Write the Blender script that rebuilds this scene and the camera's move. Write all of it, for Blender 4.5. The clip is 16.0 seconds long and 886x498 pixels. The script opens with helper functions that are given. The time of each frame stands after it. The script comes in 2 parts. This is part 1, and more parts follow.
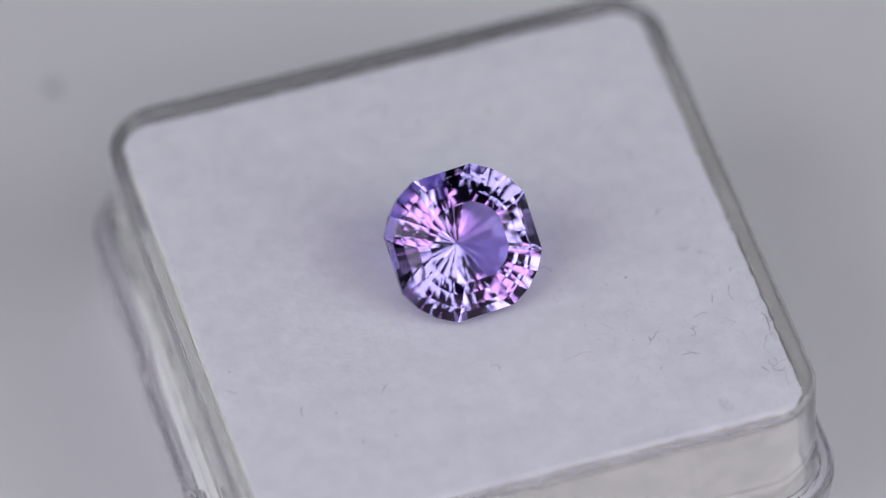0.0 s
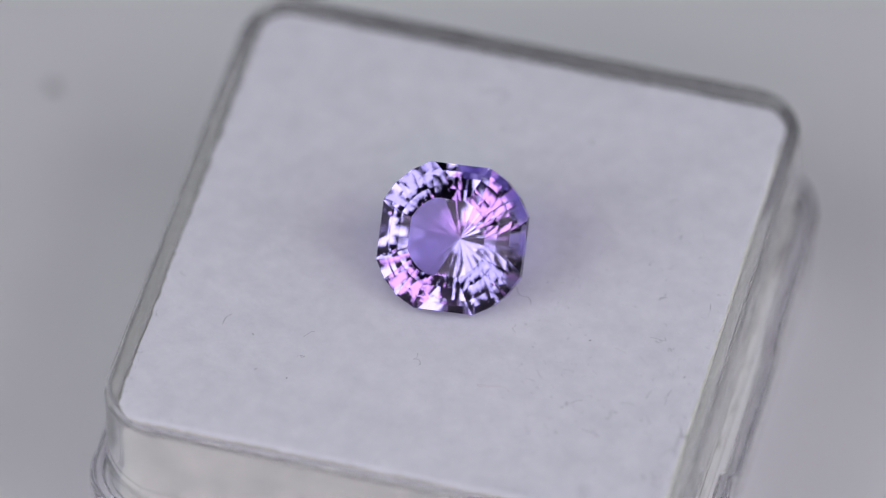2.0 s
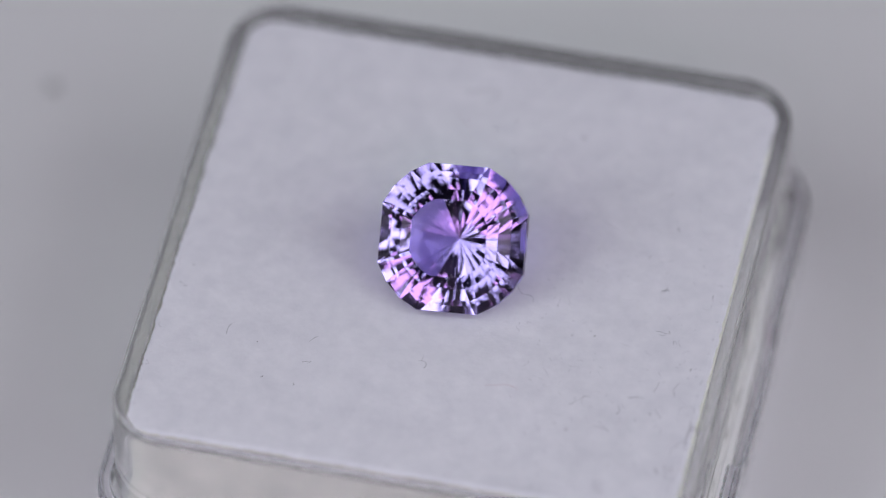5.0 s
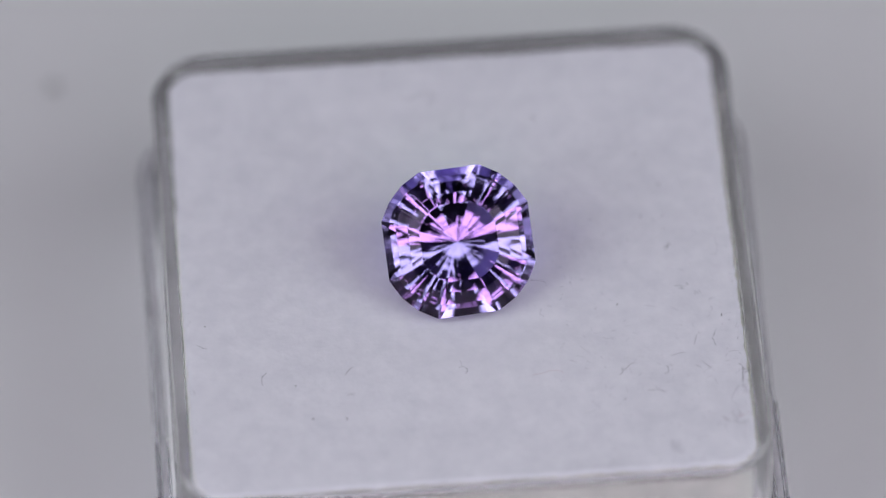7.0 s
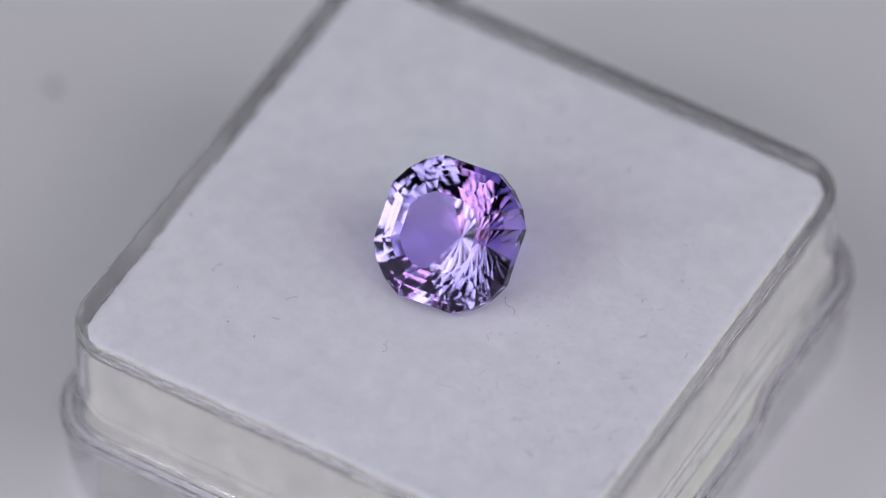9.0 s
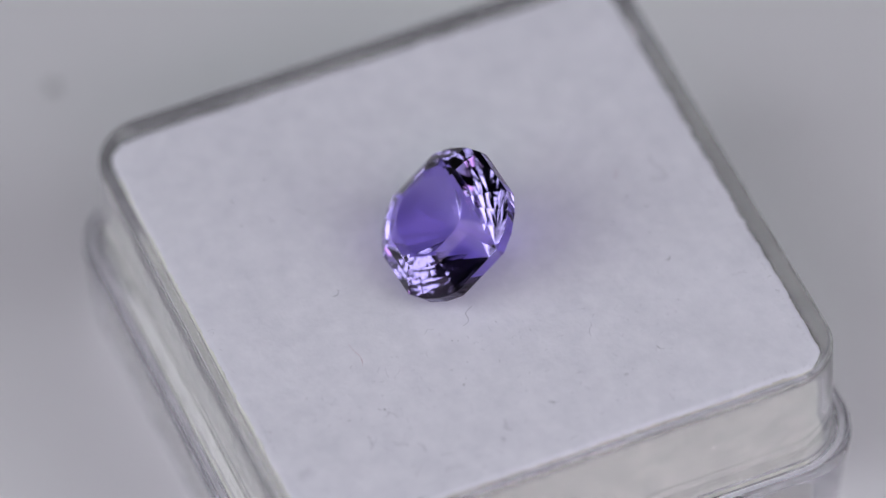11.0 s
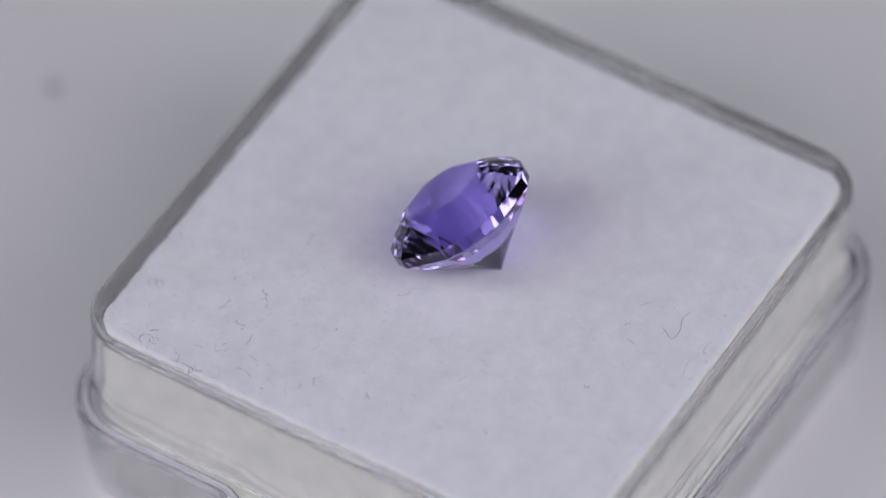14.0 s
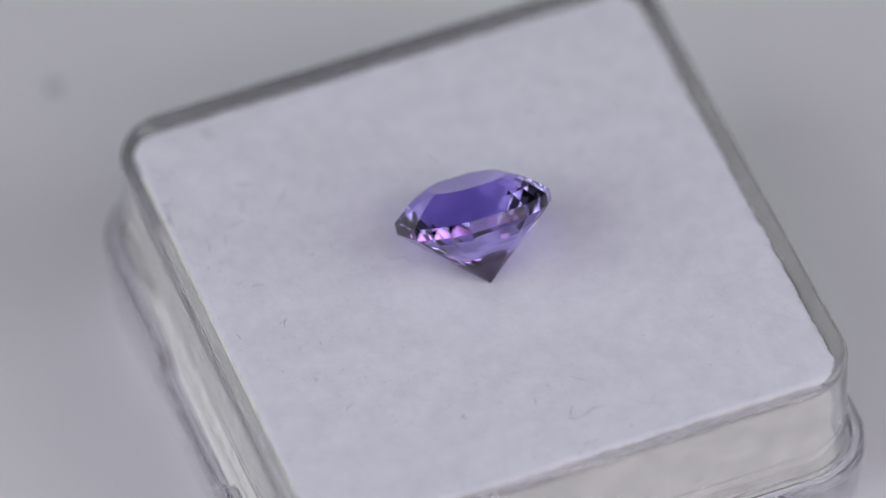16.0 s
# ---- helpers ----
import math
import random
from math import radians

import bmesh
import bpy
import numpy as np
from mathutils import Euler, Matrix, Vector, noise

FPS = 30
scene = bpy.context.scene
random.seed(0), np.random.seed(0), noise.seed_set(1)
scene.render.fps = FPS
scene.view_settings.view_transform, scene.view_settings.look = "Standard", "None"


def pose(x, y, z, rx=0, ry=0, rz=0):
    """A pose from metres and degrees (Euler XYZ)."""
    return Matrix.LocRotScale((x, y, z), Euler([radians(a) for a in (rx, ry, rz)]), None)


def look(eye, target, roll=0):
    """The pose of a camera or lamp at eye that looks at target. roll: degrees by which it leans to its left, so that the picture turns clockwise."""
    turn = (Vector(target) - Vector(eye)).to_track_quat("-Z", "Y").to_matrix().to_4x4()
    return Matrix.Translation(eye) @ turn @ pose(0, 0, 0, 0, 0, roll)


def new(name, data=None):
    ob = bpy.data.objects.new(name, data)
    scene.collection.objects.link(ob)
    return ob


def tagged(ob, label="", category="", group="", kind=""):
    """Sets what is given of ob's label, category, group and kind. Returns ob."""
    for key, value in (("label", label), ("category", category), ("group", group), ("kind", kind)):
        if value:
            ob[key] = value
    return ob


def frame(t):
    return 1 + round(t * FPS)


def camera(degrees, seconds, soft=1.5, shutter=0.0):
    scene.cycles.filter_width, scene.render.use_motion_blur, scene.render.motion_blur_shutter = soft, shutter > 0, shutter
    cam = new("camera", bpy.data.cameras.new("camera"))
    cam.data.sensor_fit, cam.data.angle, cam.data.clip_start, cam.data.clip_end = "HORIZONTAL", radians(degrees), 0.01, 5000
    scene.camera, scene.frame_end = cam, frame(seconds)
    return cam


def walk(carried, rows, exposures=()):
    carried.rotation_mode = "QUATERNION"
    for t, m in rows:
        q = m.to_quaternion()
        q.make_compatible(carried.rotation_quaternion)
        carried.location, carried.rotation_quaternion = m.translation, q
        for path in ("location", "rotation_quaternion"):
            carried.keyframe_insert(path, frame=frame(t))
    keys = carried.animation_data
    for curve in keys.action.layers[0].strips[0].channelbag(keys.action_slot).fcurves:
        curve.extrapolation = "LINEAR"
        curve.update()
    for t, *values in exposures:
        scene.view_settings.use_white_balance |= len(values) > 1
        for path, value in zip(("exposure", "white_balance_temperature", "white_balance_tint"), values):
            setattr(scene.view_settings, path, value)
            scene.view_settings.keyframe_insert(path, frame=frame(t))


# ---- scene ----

MM = 0.001
PAD_TOP = 0.0155        # height of the pad's face above the table

# ---- camera: stands still on a tripod, long macro lens ----
cam = camera(6.5, 16.0, soft=1.1)
cam.data.dof.use_dof = True
cam.data.dof.focus_distance = 0.5160
cam.data.dof.aperture_fstop = 12.0
EYE, AIM = (0.0, -0.33222, 0.41565), (-0.00174, 0.00067, 0.01606)
walk(cam, [(0.0, look(EYE, AIM, -1.24)), (16.0, look(EYE, AIM, -1.24))])

# ---- light: three soft lamps, added fills, over a white table in a grey room ----
world = bpy.data.worlds.new("room_light")
scene.world = world
world.use_nodes = True
world.node_tree.nodes["Background"].inputs[0].default_value = (0.86, 0.9, 1.0, 1)
world.node_tree.nodes["Background"].inputs[1].default_value = 0.12
scene.view_settings.exposure = 0.0


def area_lamp(name, eye, target, width, height, watts, colour):
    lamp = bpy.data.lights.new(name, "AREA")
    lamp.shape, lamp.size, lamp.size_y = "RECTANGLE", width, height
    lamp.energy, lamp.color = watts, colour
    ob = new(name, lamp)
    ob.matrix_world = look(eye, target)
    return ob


area_lamp("softbox_left", (-0.36, -0.20, 0.30), (0, -0.13, 0.0), 0.40, 0.40, 1.18, (0.905, 0.93, 1.0))
area_lamp("softbox_right", (0.36, -0.20, 0.30), (0, -0.13, 0.0), 0.40, 0.40, 1.18, (0.92, 0.935, 1.0))
area_lamp("softbox_top", (0.0, -0.21, 0.51), (0, 0, 0), 0.34, 0.15, 0.25, (0.89, 0.92, 1.0))
# unseen pink fill, added to put pink flashes into the stone
area_lamp("rosy_fill", (0.02, -0.37, 0.30), (0, 0, 0.01), 0.30, 0.10, 0.19, (1.0, 0.62, 0.90))
# dim unseen panels added at the sides and back, for pale surroundings
area_lamp("side_fill_left", (-0.55, 0.02, 0.19), (0, 0.02, 0.19), 0.80, 0.36, 0.04, (0.93, 0.95, 1.0))
area_lamp("side_fill_right", (0.55, 0.02, 0.19), (0, 0.02, 0.19), 0.80, 0.36, 0.04, (0.93, 0.95, 1.0))
area_lamp("back_fill", (0.0, 0.50, 0.19), (0, 0, 0.19), 0.90, 0.36, 0.03, (0.93, 0.95, 1.0))


# ---- materials ----
def material(name, colour, rough=0.5, metal=0.0):
    m = bpy.data.materials.new(name)
    m.use_nodes = True
    p = m.node_tree.nodes["Principled BSDF"]
    p.inputs["Base Color"].default_value = (*colour, 1)
    p.inputs["Roughness"].default_value = rough
    p.inputs["Metallic"].default_value = metal
    return m, m.node_tree, p


def node(tree, kind, **values):
    n = tree.nodes.new(kind)
    for key, value in values.items():
        n.inputs[key.replace("_", " ")].default_value = value
    return n


def mottle(tree, p, low, high, scale, detail=6.0):
    """Uneven base colour between two tones, at a real-world scale."""
    where = tree.nodes.new("ShaderNodeTexCoord")
    grain = node(tree, "ShaderNodeTexNoise", Scale=scale, Detail=detail, Roughness=0.65)
    ramp = tree.nodes.new("ShaderNodeValToRGB")
    ramp.color_ramp.elements[0].position, ramp.color_ramp.elements[1].position = 0.3, 0.7
    ramp.color_ramp.elements[0].color, ramp.color_ramp.elements[1].color = (*low, 1), (*high, 1)
    tree.links.new(where.outputs["Object"], grain.inputs["Vector"])
    tree.links.new(grain.outputs["Fac"], ramp.inputs["Fac"])
    tree.links.new(ramp.outputs["Color"], p.inputs["Base Color"])
    return where, grain, ramp


def relief(tree, p, where, scale, strength, distance, stretch=(1, 1, 1)):
    """A layer of fine bumps, laid over those that p already has."""
    turn = node(tree, "ShaderNodeMapping", Scale=stretch)
    grain = node(tree, "ShaderNodeTexNoise", Scale=scale, Detail=5.0, Roughness=0.6)
    bump = node(tree, "ShaderNodeBump", Strength=strength, Distance=distance)
    tree.links.new(where.outputs["Object"], turn.inputs["Vector"])
    tree.links.new(turn.outputs["Vector"], grain.inputs["Vector"])
    tree.links.new(grain.outputs["Fac"], bump.inputs["Height"])
    old = p.inputs["Normal"].links
    if old:
        tree.links.new(old[0].from_socket, bump.inputs["Normal"])
    tree.links.new(bump.outputs["Normal"], p.inputs["Normal"])


def fleece():
    m, tree, p = material("white_fleece", (0.8, 0.8, 0.83), 1.0)
    where, _, _ = mottle(tree, p, (0.77, 0.775, 0.84), (0.875, 0.875, 0.935), 520.0, 9.0)
    p.inputs["Sheen Weight"].default_value = 0.15
    p.inputs["Specular IOR Level"].default_value = 0.1
    relief(tree, p, where, 140.0, 0.08, 0.0008)
    relief(tree, p, where, 400.0, 0.11, 0.0005)
    relief(tree, p, where, 1200.0, 0.11, 0.0002)
    relief(tree, p, where, 3500.0, 0.2, 0.0001)
    return m


def foam():
    m, tree, p = material("off_white_foam", (0.7, 0.69, 0.66), 0.95)
    where, _, _ = mottle(tree, p, (0.55, 0.56, 0.50), (0.82, 0.825, 0.74), 520.0, 8.0)
    relief(tree, p, where, 1400.0, 0.5, 0.0002)
    return m


def white_sheet():
    m, tree, p = material("white_sheet", (0.75, 0.75, 0.76), 0.6)
    where, _, _ = mottle(tree, p, (0.80, 0.80, 0.815), (0.835, 0.835, 0.85), 35.0, 3.0)
    relief(tree, p, where, 1500.0, 0.1, 0.0001)
    return m


def wall_paint():
    m, tree, p = material("dark_grey_wall_paint", (0.12, 0.12, 0.13), 0.8)
    where, _, _ = mottle(tree, p, (0.10, 0.10, 0.11), (0.13, 0.13, 0.14), 4.0, 4.0)
    relief(tree, p, where, 300.0, 0.15, 0.001)
    return m


def clear_plastic():
    m, tree, p = material("clear_polystyrene", (0.83, 0.825, 0.84), 0.02)
    p.inputs["Transmission Weight"].default_value = 0.90
    p.inputs["IOR"].default_value = 1.49
    where = tree.nodes.new("ShaderNodeTexCoord")
    scuff = node(tree, "ShaderNodeTexNoise", Scale=700.0, Detail=4.0)
    span = node(tree, "ShaderNodeMapRange")
    span.inputs["To Min"].default_value, span.inputs["To Max"].default_value = 0.0, 0.16
    span.inputs["From Min"].default_value, span.inputs["From Max"].default_value = 0.45, 0.8
    tree.links.new(where.outputs["Object"], scuff.inputs["Vector"])
    tree.links.new(scuff.outputs["Fac"], span.inputs["Value"])
    tree.links.new(span.outputs["Result"], p.inputs["Roughness"])
    relief(tree, p, where, 130.0, 0.10, 0.0006)
    return m


def shaded_plastic():
    m = clear_plastic()
    m.name = "clear_polystyrene_shaded"
    # same plastic tinted darker: the skirt's shade is put into its colour
    m.node_tree.nodes["Principled BSDF"].inputs["Base Color"].default_value = (0.64, 0.635, 0.67, 1)
    return m


def milky_plastic():
    m, tree, p = material("milky_polystyrene", (0.88, 0.88, 0.90), 0.3)
    p.inputs["Transmission Weight"].default_value = 0.72
    p.inputs["IOR"].default_value = 1.49
    where, _, _ = mottle(tree, p, (0.80, 0.80, 0.82), (0.92, 0.92, 0.94), 500.0)
    return m


def amethyst():
    m, tree, p = material("purple_crystal", (0.55, 0.45, 1.0), 0.0)
    p.inputs["Transmission Weight"].default_value = 1.0
    p.inputs["IOR"].default_value = 1.57
    p.inputs["Specular Tint"].default_value = (0.90, 0.70, 1.0, 1)
    return m


FLEECE, FOAM, SHEET, PAINT = fleece(), foam(), white_sheet(), wall_paint()
CLEAR, SHADED, MILKY, PURPLE = clear_plastic(), shaded_plastic(), milky_plastic(), amethyst()
GREY_FIBRE = material("grey_fibre", (0.15, 0.15, 0.18), 0.8)[0]
DARK_FIBRE = material("dark_fibre", (0.025, 0.02, 0.03), 0.8)[0]
RED_FIBRE = material("red_fibre", (0.35, 0.10, 0.13), 0.8)[0]
PALE_FIBRE = material("pale_fibre", (0.45, 0.45, 0.50), 0.8)[0]
NICK = material("white_nick", (0.85, 0.85, 0.84), 0.35)[0]
MARK = material("camera_dust_tone", (0.12, 0.11, 0.09), 0.5)[0]


# ---- mesh tools ----
def part(name, bm, mat, parent=None, label="", smooth=False):
    mesh = bpy.data.meshes.new(name)
    bm.normal_update()
    bm.to_mesh(mesh)
    bm.free()
    mesh.materials.append(mat)
    if smooth:
        mesh.polygons.foreach_set("use_smooth", [True] * len(mesh.polygons))
    ob = new(name, mesh)
    if parent:
        ob.parent = parent
    if label:
        tagged(ob, label)
    return ob


def rounded_square(half, radius, along=84, corner=14):
    """Points round a square with rounded corners, in millimetres, anticlockwise from the right side's lower end."""
    out = []
    straight = half - radius
    for k in range(4):
        a = k * math.pi / 2
        c, s = math.cos(a), math.sin(a)
        side = [(half, -straight + 2 * straight * i / along) for i in range(along)]
        for i in range(corner):
            b = math.pi / 2 * i / corner
            side.append((straight + radius * math.cos(b), straight + radius * math.sin(b)))
        out += [(c * x - s * y, s * x + c * y) for x, y in side]
    return out


def lofted(bm, rings, closed=False):
    rows = [[bm.verts.new(p) for p in ring] for ring in rings]
    pairs = list(zip(rows, rows[1:])) + ([(rows[-1], rows[0])] if closed else [])
    for a, b in pairs:
        for i in range(len(a)):
            j = (i + 1) % len(a)
            bm.faces.new((a[i], a[j], b[j], b[i]))
    return rows


BOX_X, BOX_Y = -0.83, -0.16      # the box stands a little off the turning axis


def ring(half, radius, z, lower=None):
    pts = []
    for x, y in rounded_square(half, radius):
        dz = lower(x, y) if lower else 0.0
        pts.append(((x + BOX_X) * MM, (y + BOX_Y) * MM, PAD_TOP + (z - dz) * MM))
    return pts


def box(bm, x0, x1, y0, y1, z0, z1):
    made = bmesh.ops.create_cube(bm, size=1.0)
    for v in made["verts"]:
        v.co = ((x0 + x1) / 2 + v.co.x * (x1 - x0), (y0 + y1) / 2 + v.co.y * (y1 - y0), (z0 + z1) / 2 + v.co.z * (z1 - z0))


# ---- room and table ----
def room():
    bm = bmesh.new()
    box(bm, -0.75, 0.75, -0.6, 0.9, -0.03, 0.0)
    bmesh.ops.bevel(bm, geom=bm.edges[:], offset=0.002, segments=2, affect="EDGES")
    tagged(part("table_top", bm, SHEET), "smooth matt white table top under the box", "table", kind="structure")
    for name, x0, x1, y0, y1, z0, z1 in (("wall_north", -1.8, 1.8, 1.8, 1.9, -0.75, 1.7), ("wall_south", -1.8, 1.8, -1.9, -1.8, -0.75, 1.7),
                                         ("wall_east", 1.8, 1.9, -1.9, 1.9, -0.75, 1.7), ("wall_west", -1.9, -1.8, -1.9, 1.9, -0.75, 1.7),
                                         ("floor", -1.9, 1.9, -1.9, 1.9, -0.85, -0.75), ("ceiling", -1.9, 1.9, -1.9, 1.9, 1.7, 1.8)):
        bm = bmesh.new()
        box(bm, x0, x1, y0, y1, z0, z1)
        tagged(part(name, bm, PAINT), "plain dark grey painted " + name.split("_")[0] + " of the room", name.split("_")[0], kind="structure")


# ring laid on the table in place of a dust spot inside the camera
def camera_dust_spot():
    bm = bmesh.new()
    for r0, r1, z in ((0.0, 0.16, 0.05), (0.46, 0.53, 0.03)):
        n = 20
        if r0 == 0.0:
            bmesh.ops.create_cone(bm, cap_ends=True, segments=n, radius1=r1 * MM, radius2=r1 * 0.4 * MM, depth=z * MM, matrix=Matrix.Translation((0, 0, z / 2 * MM)))
        else:
            lofted(bm, [[(r * MM * math.cos(6.2832 * i / n), r * MM * math.sin(6.2832 * i / n), h * MM) for i in range(n)] for r, h in ((r1, 0.0), (r1, z), (r0, z), (r0, 0.0))])
    ob = part("camera_dust_spot", bm, MARK)
    ob.location = (-0.02913, 0.02937, 0.0002)
    return tagged(ob, "small faint brown ring spot on the table, standing in for camera dust", "stain")


# ---- the box: clear inner tray wall, clear outer skirt with a thumb notch on two sides ----
def notch(x, y):
    if abs(x) < 18.0:
        return 0.0
    e = min(1.0, max(0.0, (6.8 - abs(y + 0.4)) / 2.2))
    return 1.8 * e * e * (3 - 2 * e)


def gem_box():
    thing = new("gem_box")
    bm = bmesh.new()
    prof = [(18.52, 2.2, -0.30), (18.56, 2.3, -0.12), (18.66, 2.5, -0.02), (19.0, 3.0, 0.20), (19.3, 3.5, 0.40), (19.42, 3.7, 0.45), (19.52, 3.85, 0.41), (19.58, 3.95, 0.30), (19.6, 4.0, 0.1), (19.62, 4.0, -1.2), (19.66, 4.0, -4.0),
            (19.7, 4.0, -7.9), (19.6, 4.0, -8.05), (18.62, 2.4, -8.05), (18.54, 2.2, -7.9), (18.52, 2.2, -4.0), (18.52, 2.2, -1.0)]
    lofted(bm, [ring(*p) for p in reversed(prof)], closed=True)
    part("inner_wall", bm, CLEAR, thing, "thin clear plastic wall with a rounded rim", True)
    bm = bmesh.new()
    prof = [(19.9, 4.1, -8.0, 1), (20.3, 4.5, -7.95, 1), (20.72, 4.9, -8.0, 1), (20.88, 5.0, -8.2, 1), (20.92, 5.0, -8.6, 1), (20.86, 5.0, -9.2, 1), (20.7, 5.0, -11.4, 0.25), (20.5, 5.0, -14.9, 0),
            (20.35, 5.0, -15.4, 0), (20.1, 4.8, -15.5, 0), (19.95, 4.3, -15.3, 0), (19.9, 4.1, -11.6, 0.2), (19.9, 4.1, -9.0, 1)]
    lofted(bm, [ring(h, r, z, (lambda x, y, w=w: w * notch(x, y)) if w else None) for h, r, z, w in reversed(prof)], closed=True)
    part("outer_skirt", bm, SHADED, thing, "clear plastic skirt with a ledge and thumb notches", True)
    # thin whitish band laid on top of the ledge
    bm = bmesh.new()
    prof = [(20.1, 4.3, -7.93), (20.14, 4.32, -7.9), (20.46, 4.6, -7.9), (20.5, 4.65, -7.93), (20.46, 4.6, -7.96), (20.14, 4.32, -7.96)]
    lofted(bm, [ring(h, r, z, notch) for h, r, z in reversed(prof)], closed=True)
    part("ledge_lip", bm, MILKY, thing, "milky whitish lip along the ledge", True)
    for child in thing.children:
        child.visible_shadow = False
    # small nicks that catch the light
    rng = random.Random(11)
    for side, along, z, r in ((0, 9.5, -3.0, 0.10), (0, -4.0, -5.2, 0.07), (0, 3.0, -4.4, 0.06), (0, 13.0, -6.0, 0.06), (1, 2.0, -3.6, 0.09), (1, -6.5, -5.0, 0.06),
                              (1, 8.0, -5.6, 0.07), (1, -11.0, -2.6, 0.05), (3, 4.0, -4.6, 0.06), (3, -7.0, -3.0, 0.05), (3, 8.2, -3.1, 0.07), (3, 9.6, -3.6, 0.05), (3, 11.4, -2.9, 0.06), (3, 13.0, -3.8, 0.05), (3, 14.1, -2.7, 0.07)):
        bm = bmesh.new()
        bmesh.ops.create_icosphere(bm, subdivisions=1, radius=r * MM)
        a = side * math.pi / 2
        x, y = 19.62 + 0.01 * abs(z), along
        for v in bm.verts:
            v.co = Vector((v.co.x * 0.35, v.co.y * rng.uniform(0.5, 1.1), v.co.z * rng.uniform(0.7, 1.6)))
        bm.transform(Matrix.Translation((BOX_X * MM, BOX_Y * MM, PAD_TOP)) @ Matrix.Rotation(a, 4, "Z") @ Matrix.Translation((x * MM, y * MM, z * MM)))
        part("nick", bm, NICK, thing)
    return tagged(thing, "square clear plastic gem box with rounded corners, lid off", "box")


# ---- the pad that fills the box ----
def pad_height(x, y):
    z = 0.16 * noise.noise(Vector((x * 0.16, y * 0.16, 3.0))) + 0.025 * noise.noise(Vector((x * 0.7, y * 0.7, 9.0)))
    z += 0.01 * noise.noise(Vector((x * 2.3, y * 2.3, 1.0)))
    for cx, cy, deep, wide in ((-0.7, 2.07, 0.29, 1.3), (-0.75, 0.4, 0.24, 1.9), (-0.8, -2.0, 0.16, 2.4), (-0.8, -4.4, 0.14, 1.8)):
        z -= deep * math.exp(-((x - cx) ** 2 + (y - cy) ** 2) / wide ** 2)
    return z


def fleece_pad():
    bm = bmesh.new()
    n, half, radius = 180, 18.40, 1.9
    rows = []
    for i in range(n + 1):
        row = []
        for j in range(n + 1):
            u, v = 2 * i / n - 1, 2 * j / n - 1
            # squeeze the grid's square into one with rounded corners
            d = max(abs(u), abs(v))
            x, y = u * half, v * half
            if d > 0:
                q = Vector((u, v)) / d * half
                over = Vector((max(0, abs(q.x) - half + radius), max(0, abs(q.y) - half + radius)))
                if over.x > 0 and over.y > 0 and over.length > 0:
                    q2 = Vector((half - radius + over.x / over.length * radius, half - radius + over.y / over.length * radius))
                    x, y = math.copysign(q2.x, u) * d, math.copysign(q2.y, v) * d
            edge = max(0.0, d - 0.98) / 0.02
            ragged = (0.12 * noise.noise(Vector((x * 1.1, y * 1.1, 5.0))) + 0.10 * noise.noise(Vector((x * 5.0, y * 5.0, 2.0)))) * max(0.0, (d - 0.96) / 0.04)
            z = pad_height(x + BOX_X, y + BOX_Y) - 0.12 * edge ** 3
            row.append(bm.verts.new(((x * (1 + ragged / half) + BOX_X) * MM, (y * (1 + ragged / half) + BOX_Y) * MM, PAD_TOP + z * MM)))
        rows.append(row)
    for i in range(n):
        for j in range(n):
            bm.faces.new((rows[i][j], rows[i + 1][j], rows[i + 1][j + 1], rows[i][j + 1]))
    thing = new("fleece_pad")
    part("cover", bm, FLEECE, thing, "white fleece face of the pad", True)
    bm = bmesh.new()
    rings = []
    for k, z in enumerate((-0.55, -0.9, -2.5, -4.0, -6.0, -8.0, -10.0, -12.0, -14.0, -15.3)):
        pts = []
        for x, y, h in ring(18.12 - 0.01 * k, 1.9, z):
            w = 1 + 0.08 * noise.noise(Vector((x * 500, y * 500, z * 0.5))) / 18
            pts.append((x * w, y * w, h))
        rings.append(pts)
    rows = lofted(bm, list(reversed(rings)))
    bm.faces.new(list(reversed(rows[0])))
    inner = [bm.verts.new((v.co.x * 0.93, v.co.y * 0.93, v.co.z - 0.25 * MM)) for v in rows[-1]]
    for i in range(len(inner)):
        j = (i + 1) % len(inner)
        bm.faces.new((rows[-1][i], rows[-1][j], inner[j], inner[i]))
    bm.faces.new(inner)
    part("foam_block", bm, FOAM, thing, "off-white foam body of the pad", True)
    return tagged(thing, "soft white fleece pad filling the clear box, dotted with lint", "pad")


# ---- the stone ----
def gem_ring(half, z, squash=0.0):
    """Sixteen points: four flats and four corners of three short facets. half: distance of the flats; squash: how far it is rounded."""
    out = []
    for k in range(4):
        c, s = math.cos(k * math.pi / 2), math.sin(k * math.pi / 2)
        for x, y in ((4.887, -2.0), (4.887, 2.0), (4.19, 3.22), (3.22, 4.19)):
            w = 1 - squash + 4.95 * squash / math.hypot(x, y)
            out.append((x * w * c - y * w * s, x * w * s + y * w * c))
    return [Vector((x * half / 4.887, y * half / 4.887, z)) * MM for x, y in out]


def facets(bands):
    bm = bmesh.new()
    known = {}

    def vert(p):
        key = tuple(round(a * 1e8) for a in p)
        if key not in known:
            known[key] = bm.verts.new(p)
        return known[key]

    for poly in bands:
        bm.faces.new([vert(p) for p in poly])
    return bm


def band(a, b):
    n = len(a)
    return [(a[i], a[(i + 1) % n], b[(i + 1) % n], b[i]) for i in range(n)]


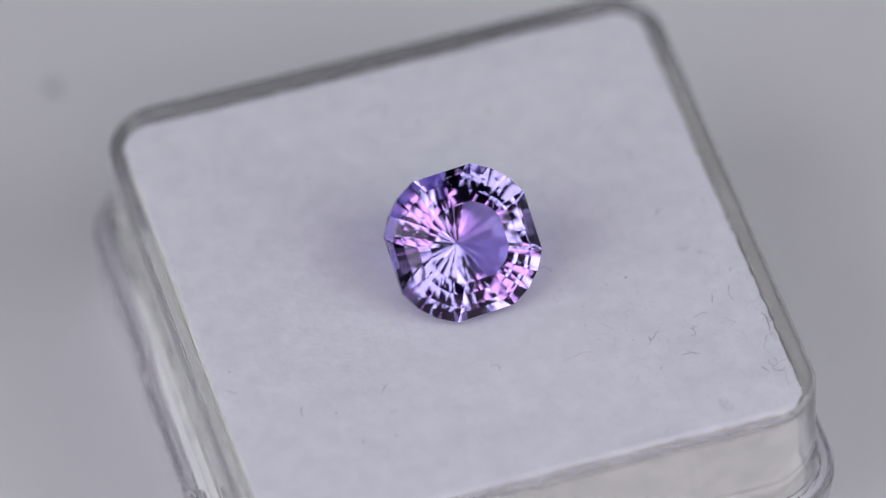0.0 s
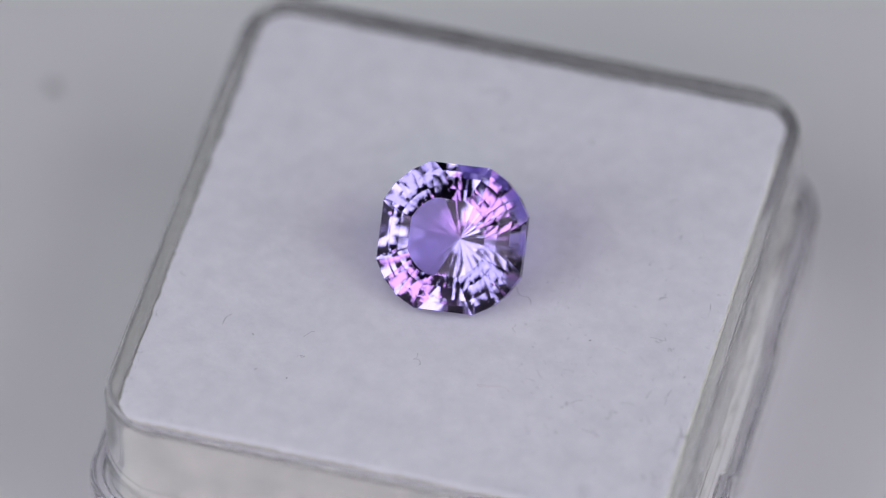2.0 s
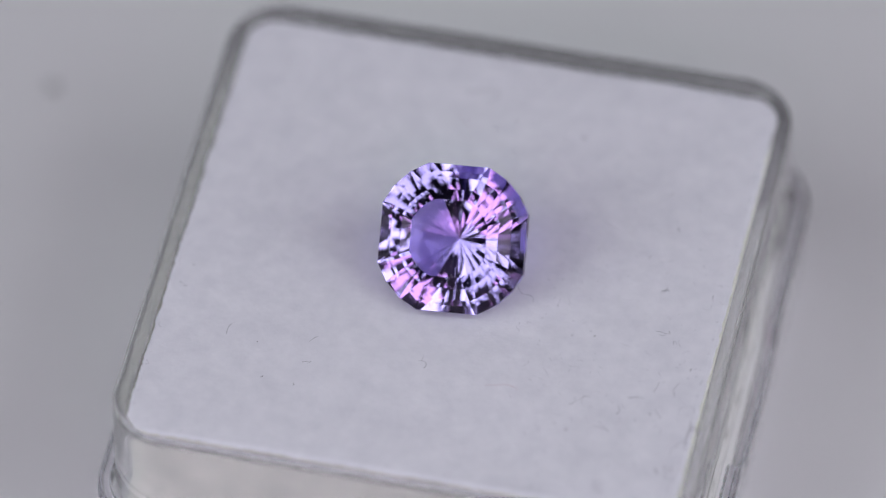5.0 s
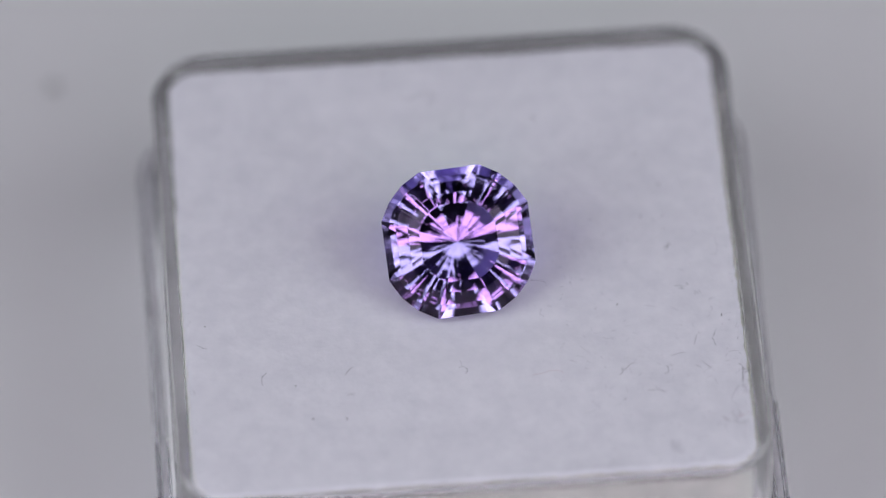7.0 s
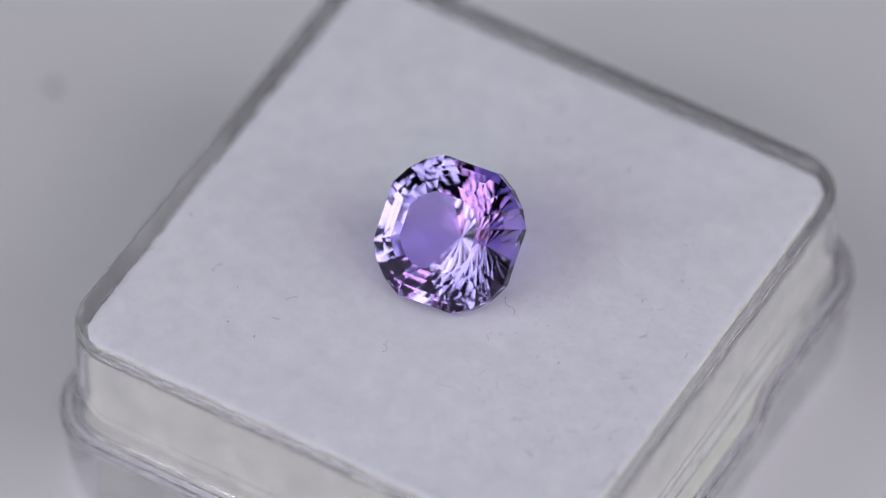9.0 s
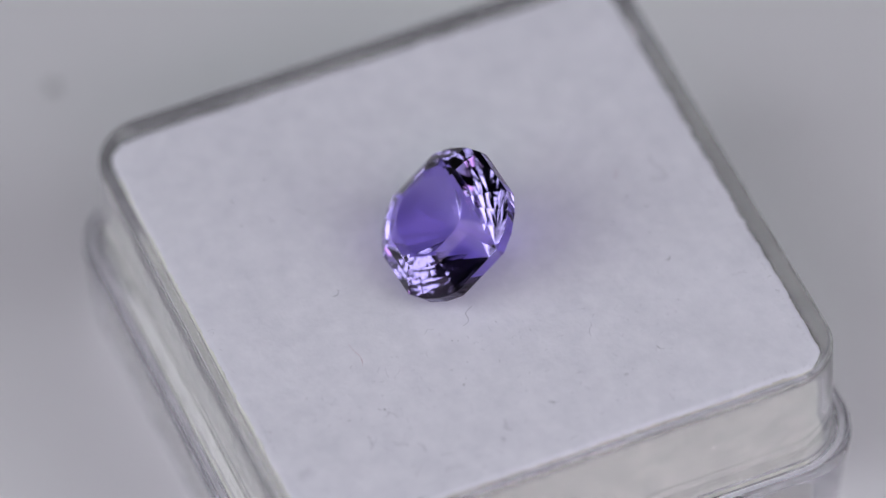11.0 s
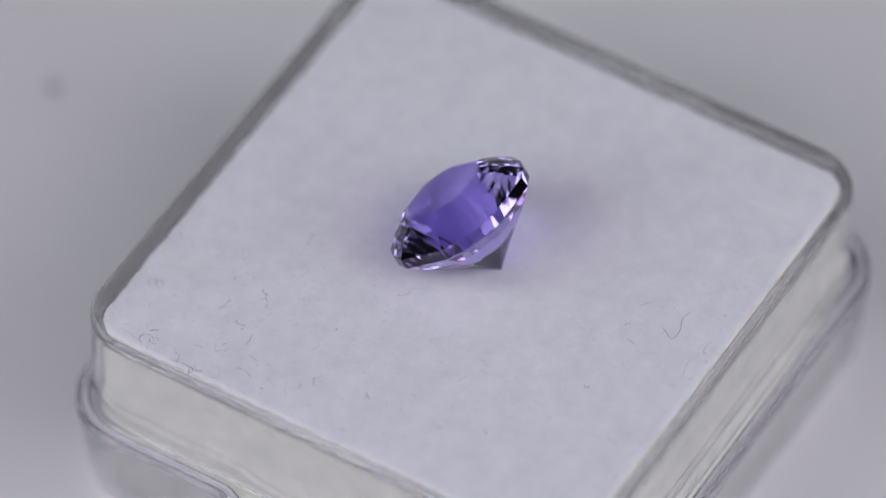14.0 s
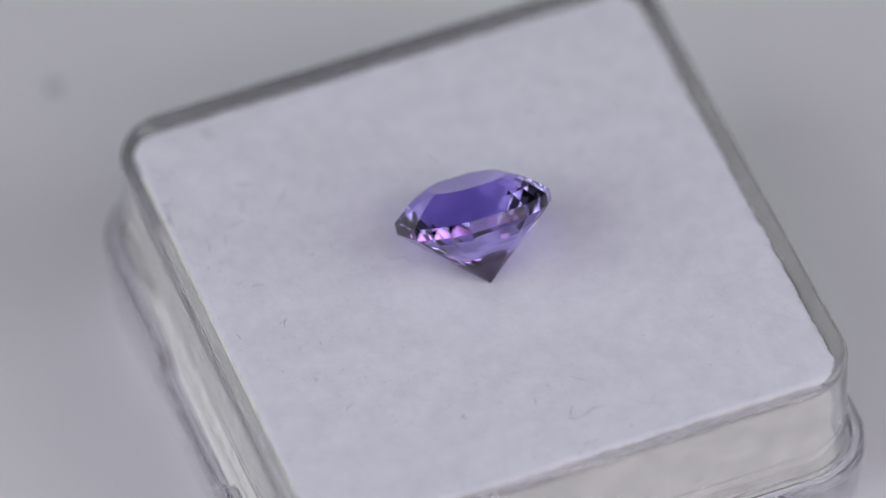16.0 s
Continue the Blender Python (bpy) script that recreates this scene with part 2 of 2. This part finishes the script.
def fluted(half, z, squash):
    """The 24 ridge points at one height: each flat is cut in three."""
    out = []
    ring16 = gem_ring(half, z)
    for i, p in enumerate(ring16):
        q = ring16[(i + 1) % len(ring16)]
        cuts = 3 if (q - p).length > 3 * MM * half / 4.887 else 1
        out += [p.lerp(q, k / cuts) for k in range(cuts)]
    flat = half * 1.03 * MM
    for p in out:
        r = math.hypot(p.x, p.y)
        w = (r * (1 - squash) + flat * squash) / r
        p.x, p.y = p.x * w, p.y * w
    return out


def flutes(ridges, across=8, hollow=0.004):
    """Barely rounded facets between the ridges, smooth in themselves and sharp at their borders."""
    bm = bmesh.new()
    rng = random.Random(3)
    depths = [hollow + rng.uniform(-0.007, 0.007) for _ in range(24)]
    for step, (low, high) in enumerate(zip(ridges[1:], ridges)):
        for i in range(24):
            j = (i + 1) % 24
            rows = []
            for e in (0.0, 0.25, 0.5, 0.75, 1.0):
                a, b = high[i].lerp(low[i], e), high[j].lerp(low[j], e)
                mid = (a + b) / 2
                inward = Vector((-mid.x, -mid.y, 0)).normalized() + Vector((0, 0, 1)) if mid.length > 0 else Vector((0, 0, 1))
                row = []
                for k in range(across + 1):
                    u = k / across
                    dip = depths[i] * 4 * u * (1 - u)
                    row.append(bm.verts.new(a.lerp(b, u) + inward.normalized() * (b - a).length * dip * (e if step == 0 else 1)))
                rows.append(row)
            for r0, r1 in zip(rows, rows[1:]):
                for k in range(across):
                    if (r1[k].co - r1[k + 1].co).length < 1e-9:
                        bm.faces.new((r0[k + 1], r0[k], r1[k]))
                    else:
                        bm.faces.new((r0[k + 1], r0[k], r1[k], r1[k + 1]))
    bmesh.ops.remove_doubles(bm, verts=[v for v in bm.verts if v.co.z > -4.9 * MM], dist=1e-7)
    for edge in bm.edges:
        edge.smooth = edge.calc_face_angle(0.0) < radians(4)
    return bm


def gemstone():
    thing = new("gemstone")
    g0, g1 = gem_ring(4.887, -0.38), gem_ring(4.887, 0.38)
    c1, c2, c3 = gem_ring(4.03, 1.20), gem_ring(3.29, 1.74, 0.15), gem_ring(2.59, 2.08, 0.3)
    # 24 long facets run from the girdle down to the point, in three steps of slope
    ridges = [fluted(4.887, -0.38, 0.0), fluted(3.58, -1.76, 0.25), fluted(1.55, -3.60, 0.9), [Vector((0, 0, -5.03)) * MM] * 24]
    whole = {"table_facet": [tuple(c3)], "crown": band(g1, c1) + band(c1, c2) + band(c2, c3), "girdle": band(g0, g1)}
    for name, polys in whole.items():
        part(name, facets(polys), PURPLE, thing)
    part("pavilion", flutes(ridges), PURPLE, thing, "", True)
    tilt = Vector((-0.01398, -0.64493, 0.76411)).normalized()
    ex = Vector((0.99724, 0.04677, 0.05772))
    ex = (ex - tilt * ex.dot(tilt)).normalized()
    m = Matrix((ex, tilt.cross(ex), tilt)).transposed().to_4x4()
    m.translation = Vector((-0.774 * MM, -1.171 * MM, PAD_TOP + 3.56 * MM))
    for child in thing.children:
        child.data.transform(m)
    return tagged(thing, "faceted purple amethyst of square cushion cut leaning on the fleece", "gemstone")


# ---- lint ----
def fibre_points(rng, length, curl, start):
    x, y, a = 0.0, 0.0, start
    pts = [(x, y)]
    wave, shift, steps = rng.uniform(0.6, 2.2), rng.uniform(0, 6.28), 22
    for i in range(steps):
        e = i / steps
        a += curl / steps + 0.05 * math.sin(6.28 * wave * e + shift) + rng.uniform(-0.3, 0.3)
        x, y = x + math.cos(a) * length / steps, y + math.sin(a) * length / steps
        pts.append((x, y))
    mx, my = sum(p[0] for p in pts) / len(pts), sum(p[1] for p in pts) / len(pts)
    return [(p[0] - mx, p[1] - my) for p in pts]


def add_fibre(bm, rng, x, y, length, curl, start, thick, path=None):
    pts = path or fibre_points(rng, length, curl, start)
    lift = rng.uniform(0.0, 0.08)
    rows = []
    for i, (px, py) in enumerate(pts):
        q, r = pts[min(i + 1, len(pts) - 1)], pts[max(i - 1, 0)]
        d = Vector((q[0] - r[0], q[1] - r[1], 0)).normalized()
        side = Vector((-d.y, d.x, 0))
        e = i / (len(pts) - 1)
        w = thick * (0.45 + 0.55 * math.sin(math.pi * (0.15 + 0.7 * e))) / 2
        c = Vector((x + px, y + py, pad_height(x + px, y + py) + thick * 0.5 + lift * math.sin(math.pi * e)))
        rows.append([bm.verts.new(Vector((0, 0, PAD_TOP)) + (c + side * w * math.cos(b) + Vector((0, 0, 1)) * w * math.sin(b)) * MM) for b in (0, 1.571, 3.142, 4.712)])
    for a, b in zip(rows, rows[1:]):
        for i in range(4):
            bm.faces.new((a[i], a[(i + 1) % 4], b[(i + 1) % 4], b[i]))
    bm.faces.new(list(reversed(rows[0])))
    bm.faces.new(rows[-1])


# the middle's x, y on the pad and the length in mm, the turn along it in radians, the heading at its start in degrees
GREY_LINT = [
    (12.3, -10.3, 1.09, 3.5, -66), (9.3, -10.2, 0.93, 0.3, 2), (11.5, -12.0, 1.28, 0.4, -17), (16.5, -14.4, 1.58, 5.2, -159), (16.7, -15.1, 1.34, 2.8, -80), (16.9, -12.2, 0.93, -2.1, 81),
    (12.4, -17.1, 1.58, 4.0, 168), (14.4, -10.2, 0.39, 0.3, -89), (15.0, -10.2, 0.52, 1.0, 21), (15.6, -8.2, 0.71, -0.5, 121), (15.7, -7.5, 0.69, -0.7, 68), (14.4, -7.9, 0.86, 0.3, 55),
    (13.2, -9.0, 1.03, 0.2, -177), (12.6, -9.9, 0.46, -0.7, 176), (14.8, -4.0, 0.56, -2.6, 138), (13.9, -3.5, 0.54, -0.7, -163), (13.8, -3.3, 1.02, 0.1, 172), (14.3, -3.2, 0.36, 1.2, 70),
    (13.3, 0.2, 0.77, -1.2, 82), (16.5, 0.3, 0.6, 0.2, 121), (13.1, 5.6, 0.82, -3.8, -175), (0.4, 12.8, 0.63, 0.1, 46), (-0.8, 11.8, 0.51, -1.0, -137), (-1.7, 17.3, 1.32, 3.3, -39),
    (-0.7, 17.9, 0.12, 0.2, 102), (8.0, -17.8, 0.75, -1.7, 104), (9.8, -9.8, 1.28, 0.3, 0), (12.1, -16.6, 0.65, -1.0, 77), (13.3, 0.3, 0.68, 0.3, 30), (11.7, 2.8, 0.37, 0.2, 87),
    (11.9, 8.6, 0.72, 0.1, -4), (4.3, -2.0, 1.97, -0.4, 101), (-18.2, -5.9, 0.8, 0.7, -57), (-14.3, -8.9, 1.18, 2.1, -143), (-8.6, -8.7, 0.89, -1.0, 73), (-8.6, -10.7, 0.63, 2.1, -59),
    (-11.2, -12.5, 0.18, 0.2, 44), (-12.2, -9.7, 0.12, 0.2, -32), (-1.0, -9.2, 1.05, -3.0, 10), (-17.9, -4.2, 0.12, 0.2, -32)]
PALE_LINT = [
    (9.8, -10.1, 0.68, -0.3, -31), (14.2, -14.4, 0.79, -0.7, 16), (16.9, -15.9, 1.91, -0.2, -105), (16.5, -13.0, 1.58, 3.1, -162), (12.1, -17.0, 0.82, -2.1, 86), (12.7, -17.2, 0.48, 0.5, -115),
    (15.0, -10.5, 0.79, 0.3, 50), (7.0, -13.4, 0.94, 0.3, -20), (6.6, -8.8, 0.79, 0.3, -10), (6.2, -9.2, 0.51, 0.3, -11), (15.4, -11.5, 0.78, 0.7, -27), (14.2, -16.2, 0.54, 0.3, -43),
    (17.3, -12.3, 0.84, 1.6, 81), (16.7, -9.3, 1.65, -3.0, 123), (15.7, -4.6, 0.61, -0.7, 131), (15.1, -4.0, 0.62, -1.0, 160), (8.6, 5.0, 1.36, 0.7, 179), (2.2, 13.2, 0.52, 0.3, 142),
    (0.5, 17.0, 1.96, -0.2, -164), (8.3, 16.0, 1.17, 0.2, 63), (7.4, -12.9, 0.87, -0.3, 4), (7.0, -8.2, 0.88, 0.3, 6), (8.6, -7.3, 0.61, 2.1, -47), (11.6, -11.8, 1.08, 0.7, 129),
    (12.4, -16.7, 1.08, 2.1, -39), (4.4, -4.6, 0.41, 1.0, 7), (16.4, -14.7, 0.98, -1.0, 78), (17.2, -10.8, 0.99, -0.3, 75), (-8.5, -10.7, 0.66, 4.0, -147), (-1.2, -8.7, 0.62, 0.3, -82),
    (4.4, -5.0, 0.61, 0.7, -53)]
DARK_LINT = [
    (9.3, -12.6, 0.16, 0.3, -46), (15.8, -14.8, 0.63, 1.0, -101), (17.6, -10.8, 0.57, -1.0, 28), (17.6, -10.9, 0.78, -0.7, -69), (17.2, -11.0, 1.68, 0.4, 69), (16.3, -6.0, 0.25, 0.3, 69),
    (5.2, 12.2, 0.68, 3.5, -31), (-4.7, 17.0, 0.12, 0.2, 102), (9.5, -4.5, 0.15, 0.2, 39), (-9.0, -12.7, 0.15, 0.2, -49)]
RED_LINT = [
    (17.0, -14.5, 0.85, -0.7, 37), (4.4, -10.0, 2.23, 0.1, 2), (-2.9, 12.0, 1.17, -0.7, 138)]


def lint():
    rng = random.Random(5)
    things = []
    for rows, mat, thick, label in ((GREY_LINT, GREY_FIBRE, 0.022, "tiny grey fibre lying on the white fleece"), (PALE_LINT, PALE_FIBRE, 0.019, "faint pale grey fibre lying on the white fleece"),
                                    (DARK_LINT, DARK_FIBRE, 0.032, "tiny dark fibre lying on the white fleece"), (RED_LINT, RED_FIBRE, 0.014, "thin reddish fibre lying on the white fleece")):
        for x, y, length, turn, start in rows:
            bm = bmesh.new()
            speck = length < 0.2
            add_fibre(bm, rng, x, y, length, turn, radians(start), 0.055 if speck else thick)
            text = "tiny dark speck on the white fleece" if speck else label + (", curled up" if abs(turn) > 1.8 else ", nearly straight" if abs(turn) < 0.5 else ", bent")
            things.append(tagged(part("speck" if speck else "lint_fibre", bm, mat), text, "lint", "lint on the pad"))
    # the long bent hair
    bm = bmesh.new()
    add_fibre(bm, rng, 0, 0, 0, 0, 0, 0.03, [(-1.75, 13.93), (-1.5, 14.4), (-1.23, 14.75), (-1.28, 14.98), (-1.45, 15.07), (-1.85, 15.08), (-2.28, 15.02), (-2.7, 14.8), (-3.18, 14.66), (-3.76, 14.85)])
    things.append(tagged(part("lint_fibre", bm, GREY_FIBRE), "long grey hair bent like a V on the fleece", "lint", "lint on the pad"))
    # fine fuzz that nobody could count
    bm = bmesh.new()
    for i in range(420):
        x, y = rng.uniform(5.0, 17.0), rng.uniform(-17.8, 10.0)
        if i % 4 == 1:
            x, y = rng.uniform(-16.0, 10.0), rng.uniform(10.0, 17.5)
        if i % 3 == 0:
            side = rng.choice((0, 1, 2, 3))
            x, y = ((17.2, y), (-18.9, y), (x, 17.7), (x, -18.0))[side]
        add_fibre(bm, rng, x, y, rng.uniform(0.2, 0.6), rng.uniform(0.8, 6.0), rng.uniform(0, 6.28), rng.uniform(0.008, 0.017))
    things.append(tagged(part("fuzz", bm, PALE_FIBRE), "fine pale fuzz scattered over the white fleece", "lint", kind="stuff"))
    return things


room()
camera_dust_spot()
TURNING = [gem_box(), fleece_pad(), gemstone(), *lint()]


# ---- motion: the box and all that lies in it turn together about the upright axis ----
def motions():
    degrees = [(0.0, 16.6), (0.1, 17.4), (0.2, 16.0), (0.5, 10.45), (1.0, 1.17), (1.5, -8.42), (1.8, -14.1), (1.95, -16.4), (2.1, -14.6), (2.5, -6.65), (3.0, 2.48),
               (3.4, 9.9), (3.55, 12.2), (3.7, 10.2), (4.0, 4.63), (4.2, 1.0), (4.8, -10.1), (5.4, -21.0), (5.55, -23.1), (5.7, -20.8), (6.3, -9.57), (6.5, -5.84), (6.9, 1.7), (7.05, 4.0),
               (7.2, 1.8), (7.5, -3.73), (8.0, -13.2), (8.5, -22.4), (9.0, -31.5), (10.0, -49.5), (11.0, -67.4), (12.0, -85.9), (13.0, -104.0), (14.0, -122.25), (15.0, -140.6), (16.0, -159.2)]
    rows = [(t, pose(0, 0, 0, 0, 0, a)) for t, a in degrees]
    for thing in TURNING:
        walk(thing, rows)


motions()
